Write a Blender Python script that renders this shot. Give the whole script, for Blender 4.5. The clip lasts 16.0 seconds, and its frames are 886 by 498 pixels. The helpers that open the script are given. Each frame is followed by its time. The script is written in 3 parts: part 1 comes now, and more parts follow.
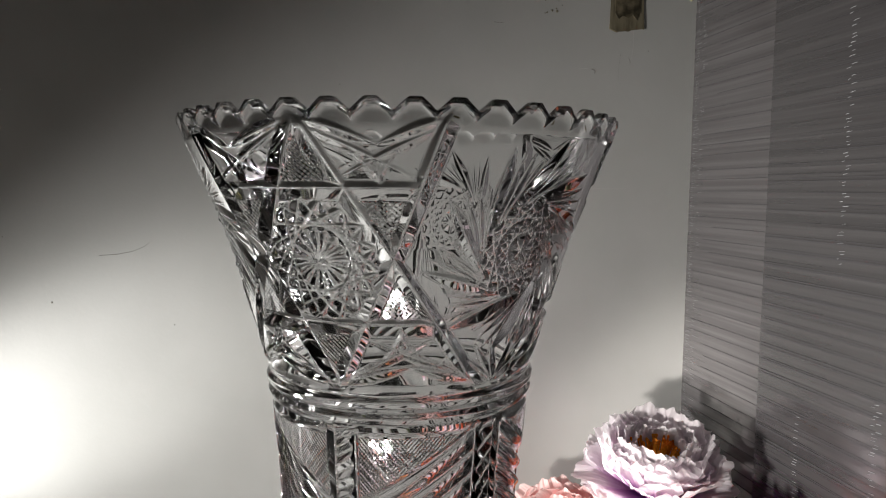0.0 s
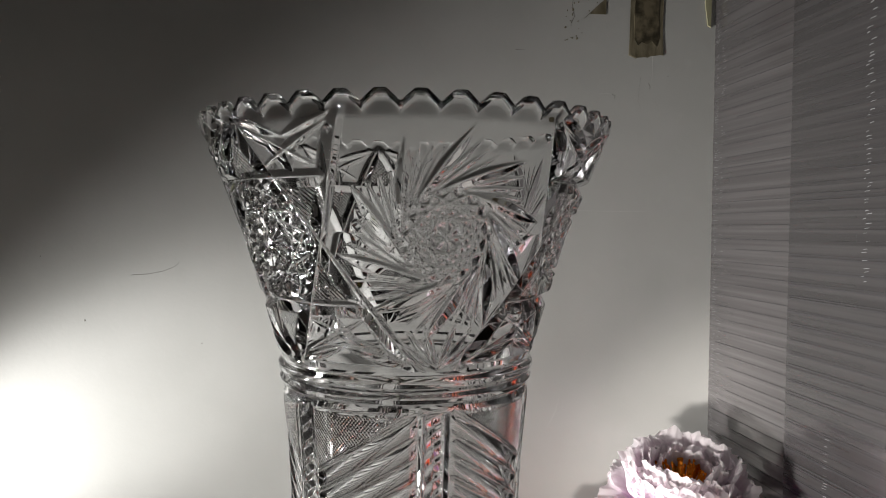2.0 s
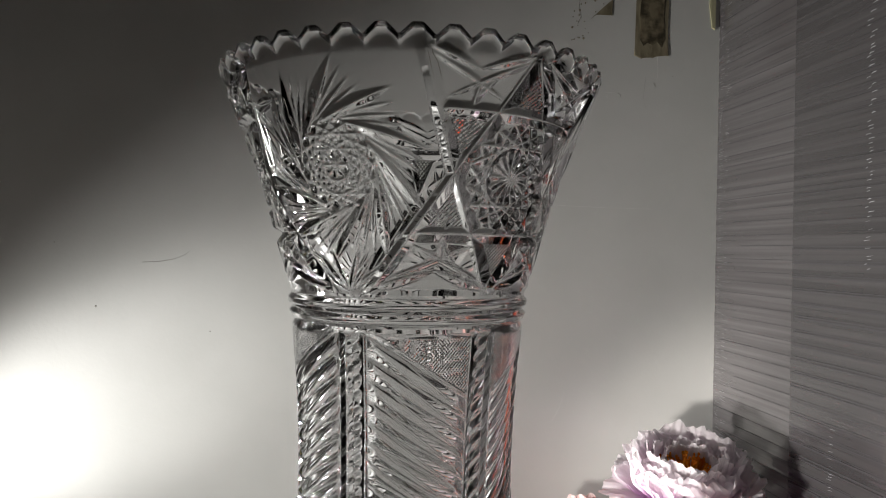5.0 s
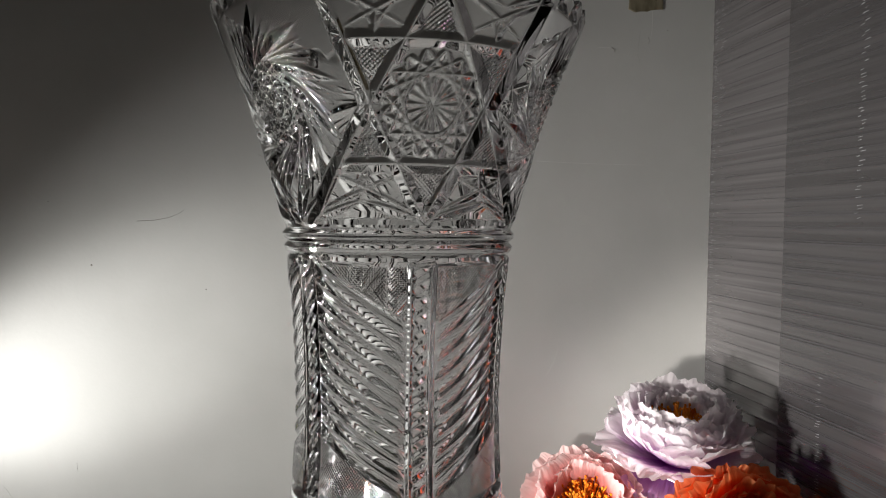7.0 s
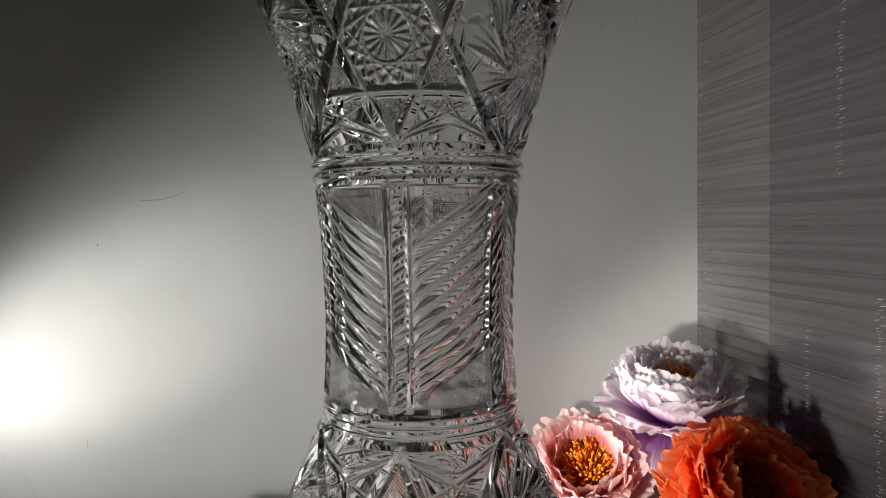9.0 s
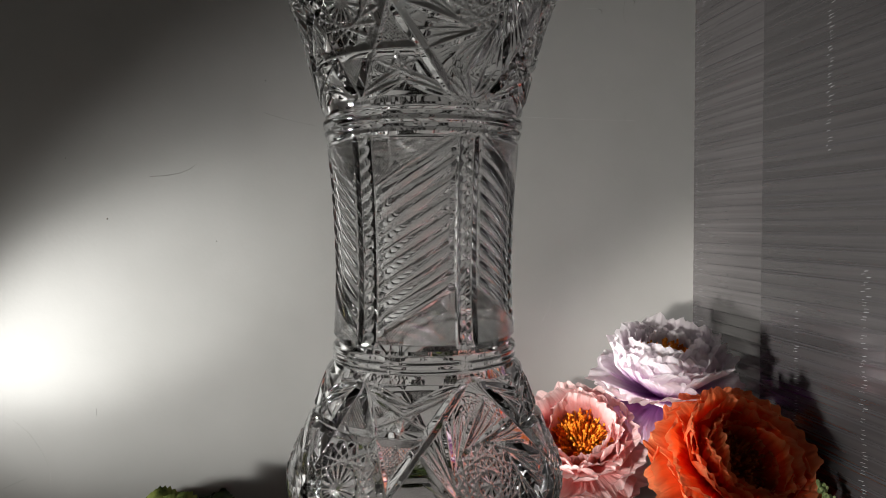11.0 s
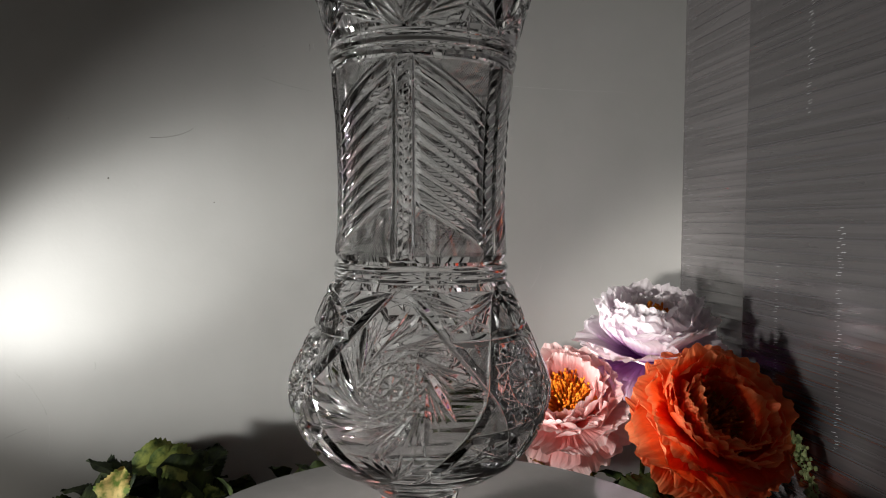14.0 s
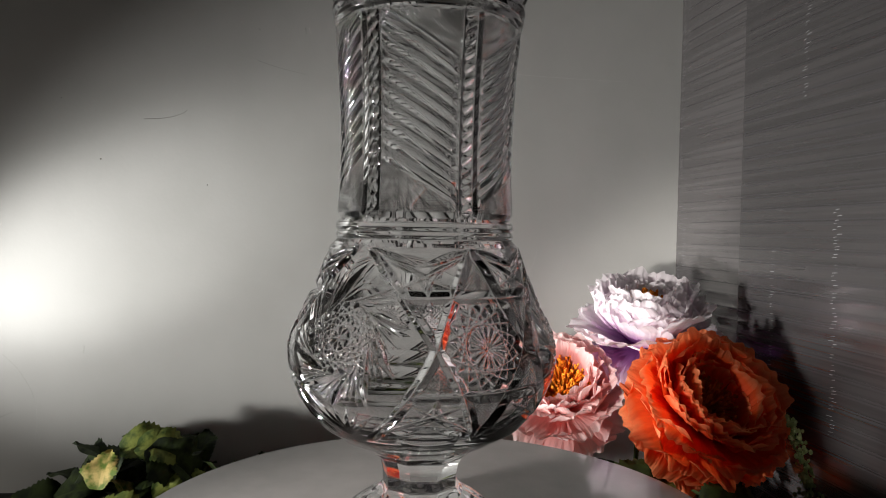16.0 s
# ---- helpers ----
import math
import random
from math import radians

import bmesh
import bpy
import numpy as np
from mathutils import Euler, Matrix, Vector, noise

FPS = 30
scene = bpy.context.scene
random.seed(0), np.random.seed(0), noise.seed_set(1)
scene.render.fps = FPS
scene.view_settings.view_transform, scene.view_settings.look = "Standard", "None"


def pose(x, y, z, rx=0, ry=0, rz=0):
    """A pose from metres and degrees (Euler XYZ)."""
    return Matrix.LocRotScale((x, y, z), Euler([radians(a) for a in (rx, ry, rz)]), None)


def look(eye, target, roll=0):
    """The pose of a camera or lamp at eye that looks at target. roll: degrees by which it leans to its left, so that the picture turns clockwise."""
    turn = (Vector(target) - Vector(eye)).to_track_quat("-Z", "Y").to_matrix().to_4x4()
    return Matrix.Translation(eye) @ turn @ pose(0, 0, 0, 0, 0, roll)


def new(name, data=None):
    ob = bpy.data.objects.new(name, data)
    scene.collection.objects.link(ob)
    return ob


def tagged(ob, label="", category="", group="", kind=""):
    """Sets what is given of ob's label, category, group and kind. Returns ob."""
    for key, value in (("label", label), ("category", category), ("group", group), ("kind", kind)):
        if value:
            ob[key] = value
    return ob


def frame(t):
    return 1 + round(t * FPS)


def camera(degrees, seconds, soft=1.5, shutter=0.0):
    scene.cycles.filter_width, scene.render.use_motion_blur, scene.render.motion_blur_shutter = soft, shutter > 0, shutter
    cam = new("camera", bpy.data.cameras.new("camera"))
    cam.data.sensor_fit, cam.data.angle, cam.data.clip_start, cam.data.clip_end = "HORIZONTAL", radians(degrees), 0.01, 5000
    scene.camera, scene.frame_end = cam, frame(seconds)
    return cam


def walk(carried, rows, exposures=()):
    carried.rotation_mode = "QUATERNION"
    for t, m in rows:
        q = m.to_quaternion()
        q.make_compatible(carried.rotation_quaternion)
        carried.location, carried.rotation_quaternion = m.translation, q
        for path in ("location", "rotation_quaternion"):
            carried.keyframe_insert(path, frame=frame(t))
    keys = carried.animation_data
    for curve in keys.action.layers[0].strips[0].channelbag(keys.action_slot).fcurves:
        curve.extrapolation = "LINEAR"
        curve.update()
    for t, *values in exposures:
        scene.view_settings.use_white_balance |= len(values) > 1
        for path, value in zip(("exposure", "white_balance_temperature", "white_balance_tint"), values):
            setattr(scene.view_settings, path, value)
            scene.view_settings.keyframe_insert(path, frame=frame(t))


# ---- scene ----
cam = camera(67.3, 16.0, soft=1.0)
PATH = [
    (0.0, pose(-0.0421, -0.2787, 0.3579, 85.06, 0, -10.53) @ pose(0, 0, 0, 0, 0, 0.46)),
    (0.5, pose(-0.0387, -0.2836, 0.3553, 85.76, 0, -10.05) @ pose(0, 0, 0, 0, 0, 0.51)),
    (1.0, pose(-0.0395, -0.2877, 0.3489, 86.66, 0, -9.49) @ pose(0, 0, 0, 0, 0, 0.30)),
    (1.5, pose(-0.0438, -0.2886, 0.3464, 87.31, 0, -9.17) @ pose(0, 0, 0, 0, 0, 0.53)),
    (2.0, pose(-0.0404, -0.2891, 0.3423, 88.16, 0, -8.33) @ pose(0, 0, 0, 0, 0, 0.41)),
    (2.5, pose(-0.0432, -0.2901, 0.3393, 88.98, 0, -8.29) @ pose(0, 0, 0, 0, 0, 0.78)),
    (3.0, pose(-0.0448, -0.2895, 0.3320, 89.57, 0, -8.05) @ pose(0, 0, 0, 0, 0, 0.45)),
    (3.5, pose(-0.0440, -0.2915, 0.3290, 90.01, 0, -7.87) @ pose(0, 0, 0, 0, 0, 0.92)),
    (4.0, pose(-0.0424, -0.2941, 0.3229, 90.31, 0, -7.69) @ pose(0, 0, 0, 0, 0, 0.95)),
    (6.5, pose(-0.0440, -0.3003, 0.2960, 88.57, 0, -8.27) @ pose(0, 0, 0, 0, 0, 1.37)),
    (7.0, pose(-0.0376, -0.3015, 0.2934, 87.65, 0, -7.97) @ pose(0, 0, 0, 0, 0, 0.63)),
    (7.5, pose(-0.0327, -0.3126, 0.2864, 87.31, 0, -7.01) @ pose(0, 0, 0, 0, 0, -0.01)),
    (8.0, pose(-0.0406, -0.3100, 0.2816, 87.90, 0, -7.16) @ pose(0, 0, 0, 0, 0, -0.56)),
    (8.5, pose(-0.0492, -0.3128, 0.2664, 88.15, 0, -7.76) @ pose(0, 0, 0, 0, 0, -0.82)),
    (9.0, pose(-0.0497, -0.3214, 0.2576, 88.14, 0, -8.81) @ pose(0, 0, 0, 0, 0, -0.73)),
    (11.5, pose(-0.0407, -0.3494, 0.2256, 87.89, 0, -7.90) @ pose(0, 0, 0, 0, 0, -0.10)),
    (12.0, pose(-0.0345, -0.3575, 0.2146, 88.11, 0, -7.37) @ pose(0, 0, 0, 0, 0, -0.12)),
    (12.5, pose(-0.0333, -0.3572, 0.2087, 87.92, 0, -7.32) @ pose(0, 0, 0, 0, 0, 0.02)),
    (13.0, pose(-0.0361, -0.3600, 0.2045, 87.67, 0, -7.61) @ pose(0, 0, 0, 0, 0, 0.16)),
    (13.5, pose(-0.0357, -0.3623, 0.1985, 87.56, 0, -8.01) @ pose(0, 0, 0, 0, 0, 0.19)),
    (14.0, pose(-0.0330, -0.3620, 0.1945, 87.85, 0, -7.86) @ pose(0, 0, 0, 0, 0, 0.52)),
    (14.5, pose(-0.0323, -0.3623, 0.1872, 88.15, 0, -7.91) @ pose(0, 0, 0, 0, 0, 0.75)),
    (15.0, pose(-0.0330, -0.3630, 0.1822, 88.31, 0, -8.09) @ pose(0, 0, 0, 0, 0, 1.27)),
    (15.5, pose(-0.0313, -0.3606, 0.1742, 88.67, 0, -8.12) @ pose(0, 0, 0, 0, 0, 1.31)),
    (16.0, pose(-0.0307, -0.3582, 0.1681, 88.57, 0, -8.23) @ pose(0, 0, 0, 0, 0, 1.16)),
]
walk(cam, PATH, [(0.0, 0.15), (4.0, 0.20), (7.0, -0.05), (9.0, -0.16), (12.5, -0.25), (16.0, -0.25)])

# ---- light ----
world = bpy.data.worlds.new("world")
scene.world = world
world.use_nodes = True
world.node_tree.nodes["Background"].inputs[0].default_value = (0.9, 0.95, 1.0, 1)
world.node_tree.nodes["Background"].inputs[1].default_value = 0.018


def spot(name, eye, az, el, half, blend, watts, size, colour):
    """A hand torch beside the set, out of view: az from +x towards the wall, el upwards, in degrees."""
    ob = new(name, bpy.data.lights.new(name, "SPOT"))
    d = ob.data
    d.energy, d.color, d.spot_size, d.spot_blend, d.shadow_soft_size = watts, colour, radians(2 * half), blend, size
    a, e = radians(az), radians(el)
    ob.matrix_world = look(eye, Vector(eye) + Vector((math.cos(a) * math.cos(e), math.sin(a) * math.cos(e), math.sin(e))))
    return ob


TORCH = (-0.769, 0.145, -0.076)
spot("wall_torch", TORCH, 24.7, 18.3, 24.6, 1.0, 24.2, 0.025, (1.0, 0.985, 0.965))
spot("wall_torch_core", TORCH, 33.8, 21.9, 12.7, 1.0, 27.6, 0.025, (1.0, 0.985, 0.965))
spot("wall_torch_flood", TORCH, -8.6, 11.9, 40.0, 1.0, 71.5, 0.055, (1.0, 0.975, 0.94))
spot("wall_torch_spill", TORCH, 0, 10, 85, 0.6, 2.2, 0.025, (1.0, 0.94, 0.87))
FLOWER_TORCH = Vector((-0.42, -0.20, 0.065))
spot("flower_torch", FLOWER_TORCH, 32.5, -2.4, 16.0, 1.0, 62.0, 0.035, (1.0, 0.945, 0.90))



# ---- materials ----
def mat(name, base=(0.8, 0.8, 0.8), rough=0.5, metal=0.0):
    m = bpy.data.materials.new(name)
    m.use_nodes = True
    b = m.node_tree.nodes["Principled BSDF"]
    b.inputs["Base Color"].default_value = (*base, 1)
    b.inputs["Roughness"].default_value = rough
    b.inputs["Metallic"].default_value = metal
    return m, m.node_tree.nodes, m.node_tree.links, b


def noise_node(n, l, scale, detail=4.0, coord="Object", stretch=None):
    tc = n.new("ShaderNodeTexCoord")
    tex = n.new("ShaderNodeTexNoise")
    tex.inputs["Scale"].default_value = scale
    tex.inputs["Detail"].default_value = detail
    if stretch:
        mp = n.new("ShaderNodeMapping")
        mp.inputs["Scale"].default_value = stretch
        l.new(tc.outputs[coord], mp.inputs["Vector"])
        l.new(mp.outputs[0], tex.inputs["Vector"])
    else:
        l.new(tc.outputs[coord], tex.inputs["Vector"])
    return tex


def ramp(n, l, src, stops):
    r = n.new("ShaderNodeValToRGB")
    el = r.color_ramp.elements
    while len(el) < len(stops):
        el.new(0.5)
    for e, (p, c) in zip(el, stops):
        e.position, e.color = p, (*c, 1)
    l.new(src, r.inputs[0])
    return r.outputs[0]


def bump(n, l, b, src, strength, dist):
    bp = n.new("ShaderNodeBump")
    bp.inputs["Strength"].default_value = strength
    bp.inputs["Distance"].default_value = dist
    l.new(src, bp.inputs["Height"])
    l.new(bp.outputs[0], b.inputs["Normal"])
    return bp


def wall_paint():
    m, n, l, b = mat("white_board", (0.53, 0.53, 0.51), 0.42)
    a = noise_node(n, l, 9, 5)
    l.new(ramp(n, l, a.outputs[0], [(0.3, (0.42, 0.42, 0.40)), (0.6, (0.455, 0.455, 0.435)), (0.8, (0.47, 0.47, 0.45))]), b.inputs["Base Color"])
    c = noise_node(n, l, 260, 3)
    bump(n, l, b, c.outputs[0], 0.13, 0.0006)
    return m


def math_node(n, l, op, a, b=None):
    k = n.new("ShaderNodeMath")
    k.operation = op
    for i, v in enumerate((a, b)):
        if v is None:
            continue
        if isinstance(v, (int, float)):
            k.inputs[i].default_value = v
        else:
            l.new(v, k.inputs[i])
    return k.outputs[0]


def crystal():
    """Clear lead crystal, with fine diamond hatching where the mesh says so."""
    m = bpy.data.materials.new("lead_crystal")
    m.use_nodes = True
    n, l = m.node_tree.nodes, m.node_tree.links
    n.remove(n["Principled BSDF"])
    uv = n.new("ShaderNodeUVMap")
    uv.uv_map = "UVMap"
    sep = n.new("ShaderNodeSeparateXYZ")
    l.new(uv.outputs[0], sep.inputs[0])
    s = math_node(n, l, "ADD", sep.outputs[0], sep.outputs[1])
    d = math_node(n, l, "SUBTRACT", sep.outputs[0], sep.outputs[1])
    h = math_node(n, l, "ADD", math_node(n, l, "PINGPONG", s, 0.0008), math_node(n, l, "PINGPONG", d, 0.0008))
    at = n.new("ShaderNodeAttribute")
    at.attribute_name = "hatch"
    h = math_node(n, l, "MULTIPLY", h, at.outputs["Fac"])
    bp = n.new("ShaderNodeBump")
    bp.inputs["Strength"].default_value = 0.8
    bp.inputs["Distance"].default_value = 0.9
    l.new(h, bp.inputs["Height"])
    g = n.new("ShaderNodeBsdfGlass")
    g.inputs["Color"].default_value = (0.997, 0.998, 1.0, 1)
    g.inputs["Roughness"].default_value = 0.0
    g.inputs["IOR"].default_value = 1.54
    l.new(bp.outputs[0], g.inputs["Normal"])
    l.new(g.outputs[0], n["Material Output"].inputs["Surface"])
    return m


def petal_mat(name, stops, trans=0.55):
    m, n, l, b = mat(name, (0.8, 0.8, 0.8), 0.62)
    uv = n.new("ShaderNodeUVMap")
    uv.uv_map = "UVMap"
    sep = n.new("ShaderNodeSeparateXYZ")
    l.new(uv.outputs[0], sep.inputs[0])
    tex = noise_node(n, l, 30, 3)
    v = math_node(n, l, "ADD", sep.outputs[1], math_node(n, l, "MULTIPLY", math_node(n, l, "SUBTRACT", tex.outputs[0], 0.5), 0.35))
    col = ramp(n, l, v, stops)
    l.new(col, b.inputs["Base Color"])
    # fine veins along the petal
    w = n.new("ShaderNodeTexNoise")
    w.inputs["Scale"].default_value = 1.0
    mp = n.new("ShaderNodeMapping")
    mp.inputs["Scale"].default_value = (34, 3, 1)
    l.new(uv.outputs[0], mp.inputs[0])
    l.new(mp.outputs[0], w.inputs["Vector"])
    bump(n, l, b, w.outputs[0], 0.8, 0.0022)
    tr = n.new("ShaderNodeBsdfTranslucent")
    l.new(col, tr.inputs[0])
    mix = n.new("ShaderNodeMixShader")
    mix.inputs[0].default_value = trans
    l.new(b.outputs[0], mix.inputs[1])
    l.new(tr.outputs[0], mix.inputs[2])
    l.new(mix.outputs[0], n["Material Output"].inputs["Surface"])
    return m


def leaf_mat(name, dark, light):
    m, n, l, b = mat(name, dark, 0.68)
    b.inputs["Specular IOR Level"].default_value = 0.25
    tex = noise_node(n, l, 75, 6)
    l.new(ramp(n, l, tex.outputs[0], [(0.40, dark), (0.60, light)]), b.inputs["Base Color"])
    bump(n, l, b, tex.outputs[0], 0.3, 0.002)
    return m


WALL = wall_paint()
GLASS = crystal()


def disc_mat():
    m, n, l, b = mat("turntable_grey", (0.26, 0.25, 0.245), 0.12)
    a = noise_node(n, l, 40, 4)
    l.new(ramp(n, l, a.outputs[0], [(0.3, (0.245, 0.237, 0.23)), (0.7, (0.28, 0.27, 0.262))]), b.inputs["Base Color"])
    l.new(ramp(n, l, a.outputs[0], [(0.3, (0.07, 0.07, 0.07)), (0.7, (0.13, 0.13, 0.13))]), b.inputs["Roughness"])
    return m


def panel_mat(name, low, high, r0):
    """Glossy extruded plastic, streaked along the flutes."""
    m, n, l, b = mat(name, low, r0)
    a = noise_node(n, l, 1.0, 4, stretch=(1, 3, 190))
    l.new(ramp(n, l, a.outputs[0], [(0.38, low), (0.62, high)]), b.inputs["Base Color"])
    c = noise_node(n, l, 1.0, 3, stretch=(1, 8, 700))
    bump(n, l, b, c.outputs[0], 0.2, 0.0005)
    b.inputs["Coat Weight"].default_value = 1.0
    b.inputs["Coat Roughness"].default_value = 0.14
    return m


DISC = disc_mat()
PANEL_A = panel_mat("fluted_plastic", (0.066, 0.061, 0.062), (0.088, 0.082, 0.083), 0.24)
# Same plastic, base colour lowered to hold the shade on the near sheet.
PANEL_SHADED = panel_mat("fluted_plastic_near_shaded", (0.044, 0.041, 0.042), (0.060, 0.056, 0.057), 0.2)
RIB = mat("plastic_rib", (0.058, 0.055, 0.058), 0.22)[0]
DRUM = mat("dark_drum", (0.033, 0.031, 0.033), 0.22)[0]


def dark_cloth():
    m, n, l, b = mat("dark_tabletop", (0.02, 0.02, 0.02), 0.7)
    a = noise_node(n, l, 50, 5)
    l.new(ramp(n, l, a.outputs[0], [(0.3, (0.014, 0.013, 0.012)), (0.7, (0.035, 0.033, 0.03))]), b.inputs["Base Color"])
    bump(n, l, b, a.outputs[0], 0.3, 0.001)
    return m


TABLE = dark_cloth()
ROOM = mat("room_paint", (0.78, 0.76, 0.73), 0.8)[0]


def tape_mat():
    m, n, l, b = mat("old_tape", (0.25, 0.21, 0.13), 0.35)
    a = noise_node(n, l, 90, 5, stretch=(1, 1, 0.3))
    l.new(ramp(n, l, a.outputs[0], [(0.35, (0.11, 0.095, 0.06)), (0.55, (0.19, 0.165, 0.11)), (0.75, (0.27, 0.24, 0.17))]), b.inputs["Base Color"])
    bump(n, l, b, a.outputs[0], 0.6, 0.002)
    return m


TAPE = tape_mat()
TAPE_DARK = leaf_mat("tape_glue", (0.035, 0.029, 0.017), (0.15, 0.125, 0.08))
YELLOW_TAPE = mat("yellow_tape", (0.33, 0.315, 0.20), 0.4)[0]
SCRATCH = mat("pencil_scratch", (0.20, 0.19, 0.17), 0.7)[0]
SMUDGE = mat("pale_scratch", (0.62, 0.62, 0.60), 0.5)[0]
WHITE_PETAL = petal_mat("lilac_white_silk", [(0.0, (0.42, 0.10, 0.50)), (0.35, (0.72, 0.46, 0.74)), (0.60, (0.89, 0.80, 0.86)), (1.0, (0.91, 0.87, 0.89))])
LILAC_PETAL = petal_mat("deep_lilac_silk", [(0.0, (0.34, 0.07, 0.42)), (0.5, (0.55, 0.25, 0.62)), (1.0, (0.82, 0.68, 0.82))])
PINK_PETAL = petal_mat("salmon_pink_silk", [(0.0, (0.75, 0.12, 0.08)), (0.35, (0.80, 0.30, 0.27)), (0.75, (0.83, 0.46, 0.44)), (1.0, (0.86, 0.68, 0.66))])
ORANGE_PETAL = petal_mat("red_orange_silk", [(0.0, (0.50, 0.02, 0.003)), (0.45, (0.72, 0.045, 0.007)), (0.80, (0.86, 0.115, 0.02)), (1.0, (0.88, 0.30, 0.12))])
STAMEN_Y = leaf_mat("golden_stamen", (0.76, 0.19, 0.008), (0.90, 0.38, 0.03))
STAMEN_R = leaf_mat("rust_stamen", (0.32, 0.05, 0.006), (0.52, 0.13, 0.015))
LEAF_DARK = leaf_mat("dark_ivy", (0.008, 0.015, 0.004), (0.034, 0.052, 0.010))
LEAF_MID = leaf_mat("green_leaf", (0.032, 0.058, 0.008), (0.19, 0.22, 0.045))
LEAF_YEL = leaf_mat("yellowing_leaf", (0.10, 0.16, 0.02), (0.50, 0.38, 0.13))
STEM = leaf_mat("green_stem", (0.04, 0.08, 0.02), (0.08, 0.13, 0.04))
BROWN = leaf_mat("brown_twig", (0.06, 0.03, 0.015), (0.14, 0.07, 0.03))
BUD = leaf_mat("green_bud", (0.14, 0.20, 0.07), (0.30, 0.36, 0.16))


# ---- mesh helpers ----
def mesh_ob(name, bm, material, parent=None, label="", smooth=False):
    me = bpy.data.meshes.new(name)
    bm.to_mesh(me)
    bm.free()
    for p in me.polygons:
        p.use_smooth = smooth
    me.materials.append(material)
    ob = new(name, me)
    if parent:
        ob.parent = parent
    if label:
        ob["label"] = label
    return ob


def part(name, bm, material, parent, label="", smooth=False):
    return mesh_ob(name, bm, material, parent, label, smooth)


def box_bm(x0, x1, y0, y1, z0, z1, bevel=0.0):
    bm = bmesh.new()
    bmesh.ops.create_cube(bm, size=1)
    for v in bm.verts:
        v.co = ((x0 + x1) / 2 + v.co.x * (x1 - x0), (y0 + y1) / 2 + v.co.y * (y1 - y0), (z0 + z1) / 2 + v.co.z * (z1 - z0))
    if bevel:
        bmesh.ops.bevel(bm, geom=bm.edges[:], offset=bevel, segments=2, affect="EDGES", profile=0.5)
    return bm


def lathe_bm(rows, n=96):
    """Closed turned body from (radius, z) rows, top to bottom."""
    bm = bmesh.new()
    rings = [[bm.verts.new((r * math.cos(2 * math.pi * i / n), r * math.sin(2 * math.pi * i / n), z)) for i in range(n)] for r, z in rows]
    for a, b in zip(rings, rings[1:]):
        for i in range(n):
            bm.faces.new((a[i], b[i], b[(i + 1) % n], a[(i + 1) % n]))
    bm.faces.new(rings[0])
    bm.faces.new(rings[-1][::-1])
    return bm


def tube_bm(points, radius, sides=7, taper=1.0, bm=None):
    bm = bm or bmesh.new()
    pts = [Vector(p) for p in points]
    rings = []
    for i, p in enumerate(pts):
        d = (pts[min(i + 1, len(pts) - 1)] - pts[max(i - 1, 0)]).normalized()
        a = d.orthogonal().normalized()
        b = d.cross(a)
        r = radius * (1 + (taper - 1) * i / (len(pts) - 1))
        rings.append([bm.verts.new(p + r * (math.cos(2 * math.pi * k / sides) * a + math.sin(2 * math.pi * k / sides) * b)) for k in range(sides)])
    for a, b in zip(rings, rings[1:]):
        for k in range(sides):
            bm.faces.new((a[k], a[(k + 1) % sides], b[(k + 1) % sides], b[k]))
    bm.faces.new(rings[0][::-1])
    bm.faces.new(rings[-1])
    return bm


# ---- setting ----
GROUND = -0.135
WALL_Y, PANEL_X = 0.445, 0.384
tagged(mesh_ob("ground", box_bm(-1.6, 1.6, -1.9, WALL_Y + 0.03, GROUND - 0.04, GROUND), TABLE), "dark matte tabletop under the turntable", "table", kind="structure")
tagged(mesh_ob("wall_back", box_bm(-1.6, 1.6, WALL_Y, WALL_Y + 0.03, GROUND, 1.6), WALL), "off-white smooth board wall with scuffs and tape", "wall", kind="structure")
tagged(mesh_ob("wall_left", box_bm(-1.63, -1.6, -1.9, WALL_Y + 0.03, GROUND, 1.6), ROOM), "plain dim room wall", "wall", kind="structure")
tagged(mesh_ob("wall_right", box_bm(1.6, 1.63, -1.9, WALL_Y + 0.03, GROUND, 1.6), ROOM), "plain dim room wall", "wall", kind="structure")
tagged(mesh_ob("wall_front", box_bm(-1.63, 1.63, -1.93, -1.9, GROUND, 1.6), ROOM), "plain dim room wall", "wall", kind="structure")
tagged(mesh_ob("ceiling", box_bm(-1.63, 1.63, -1.93, WALL_Y + 0.03, 1.6, 1.63), ROOM), "plain dim ceiling", "ceiling", kind="structure")


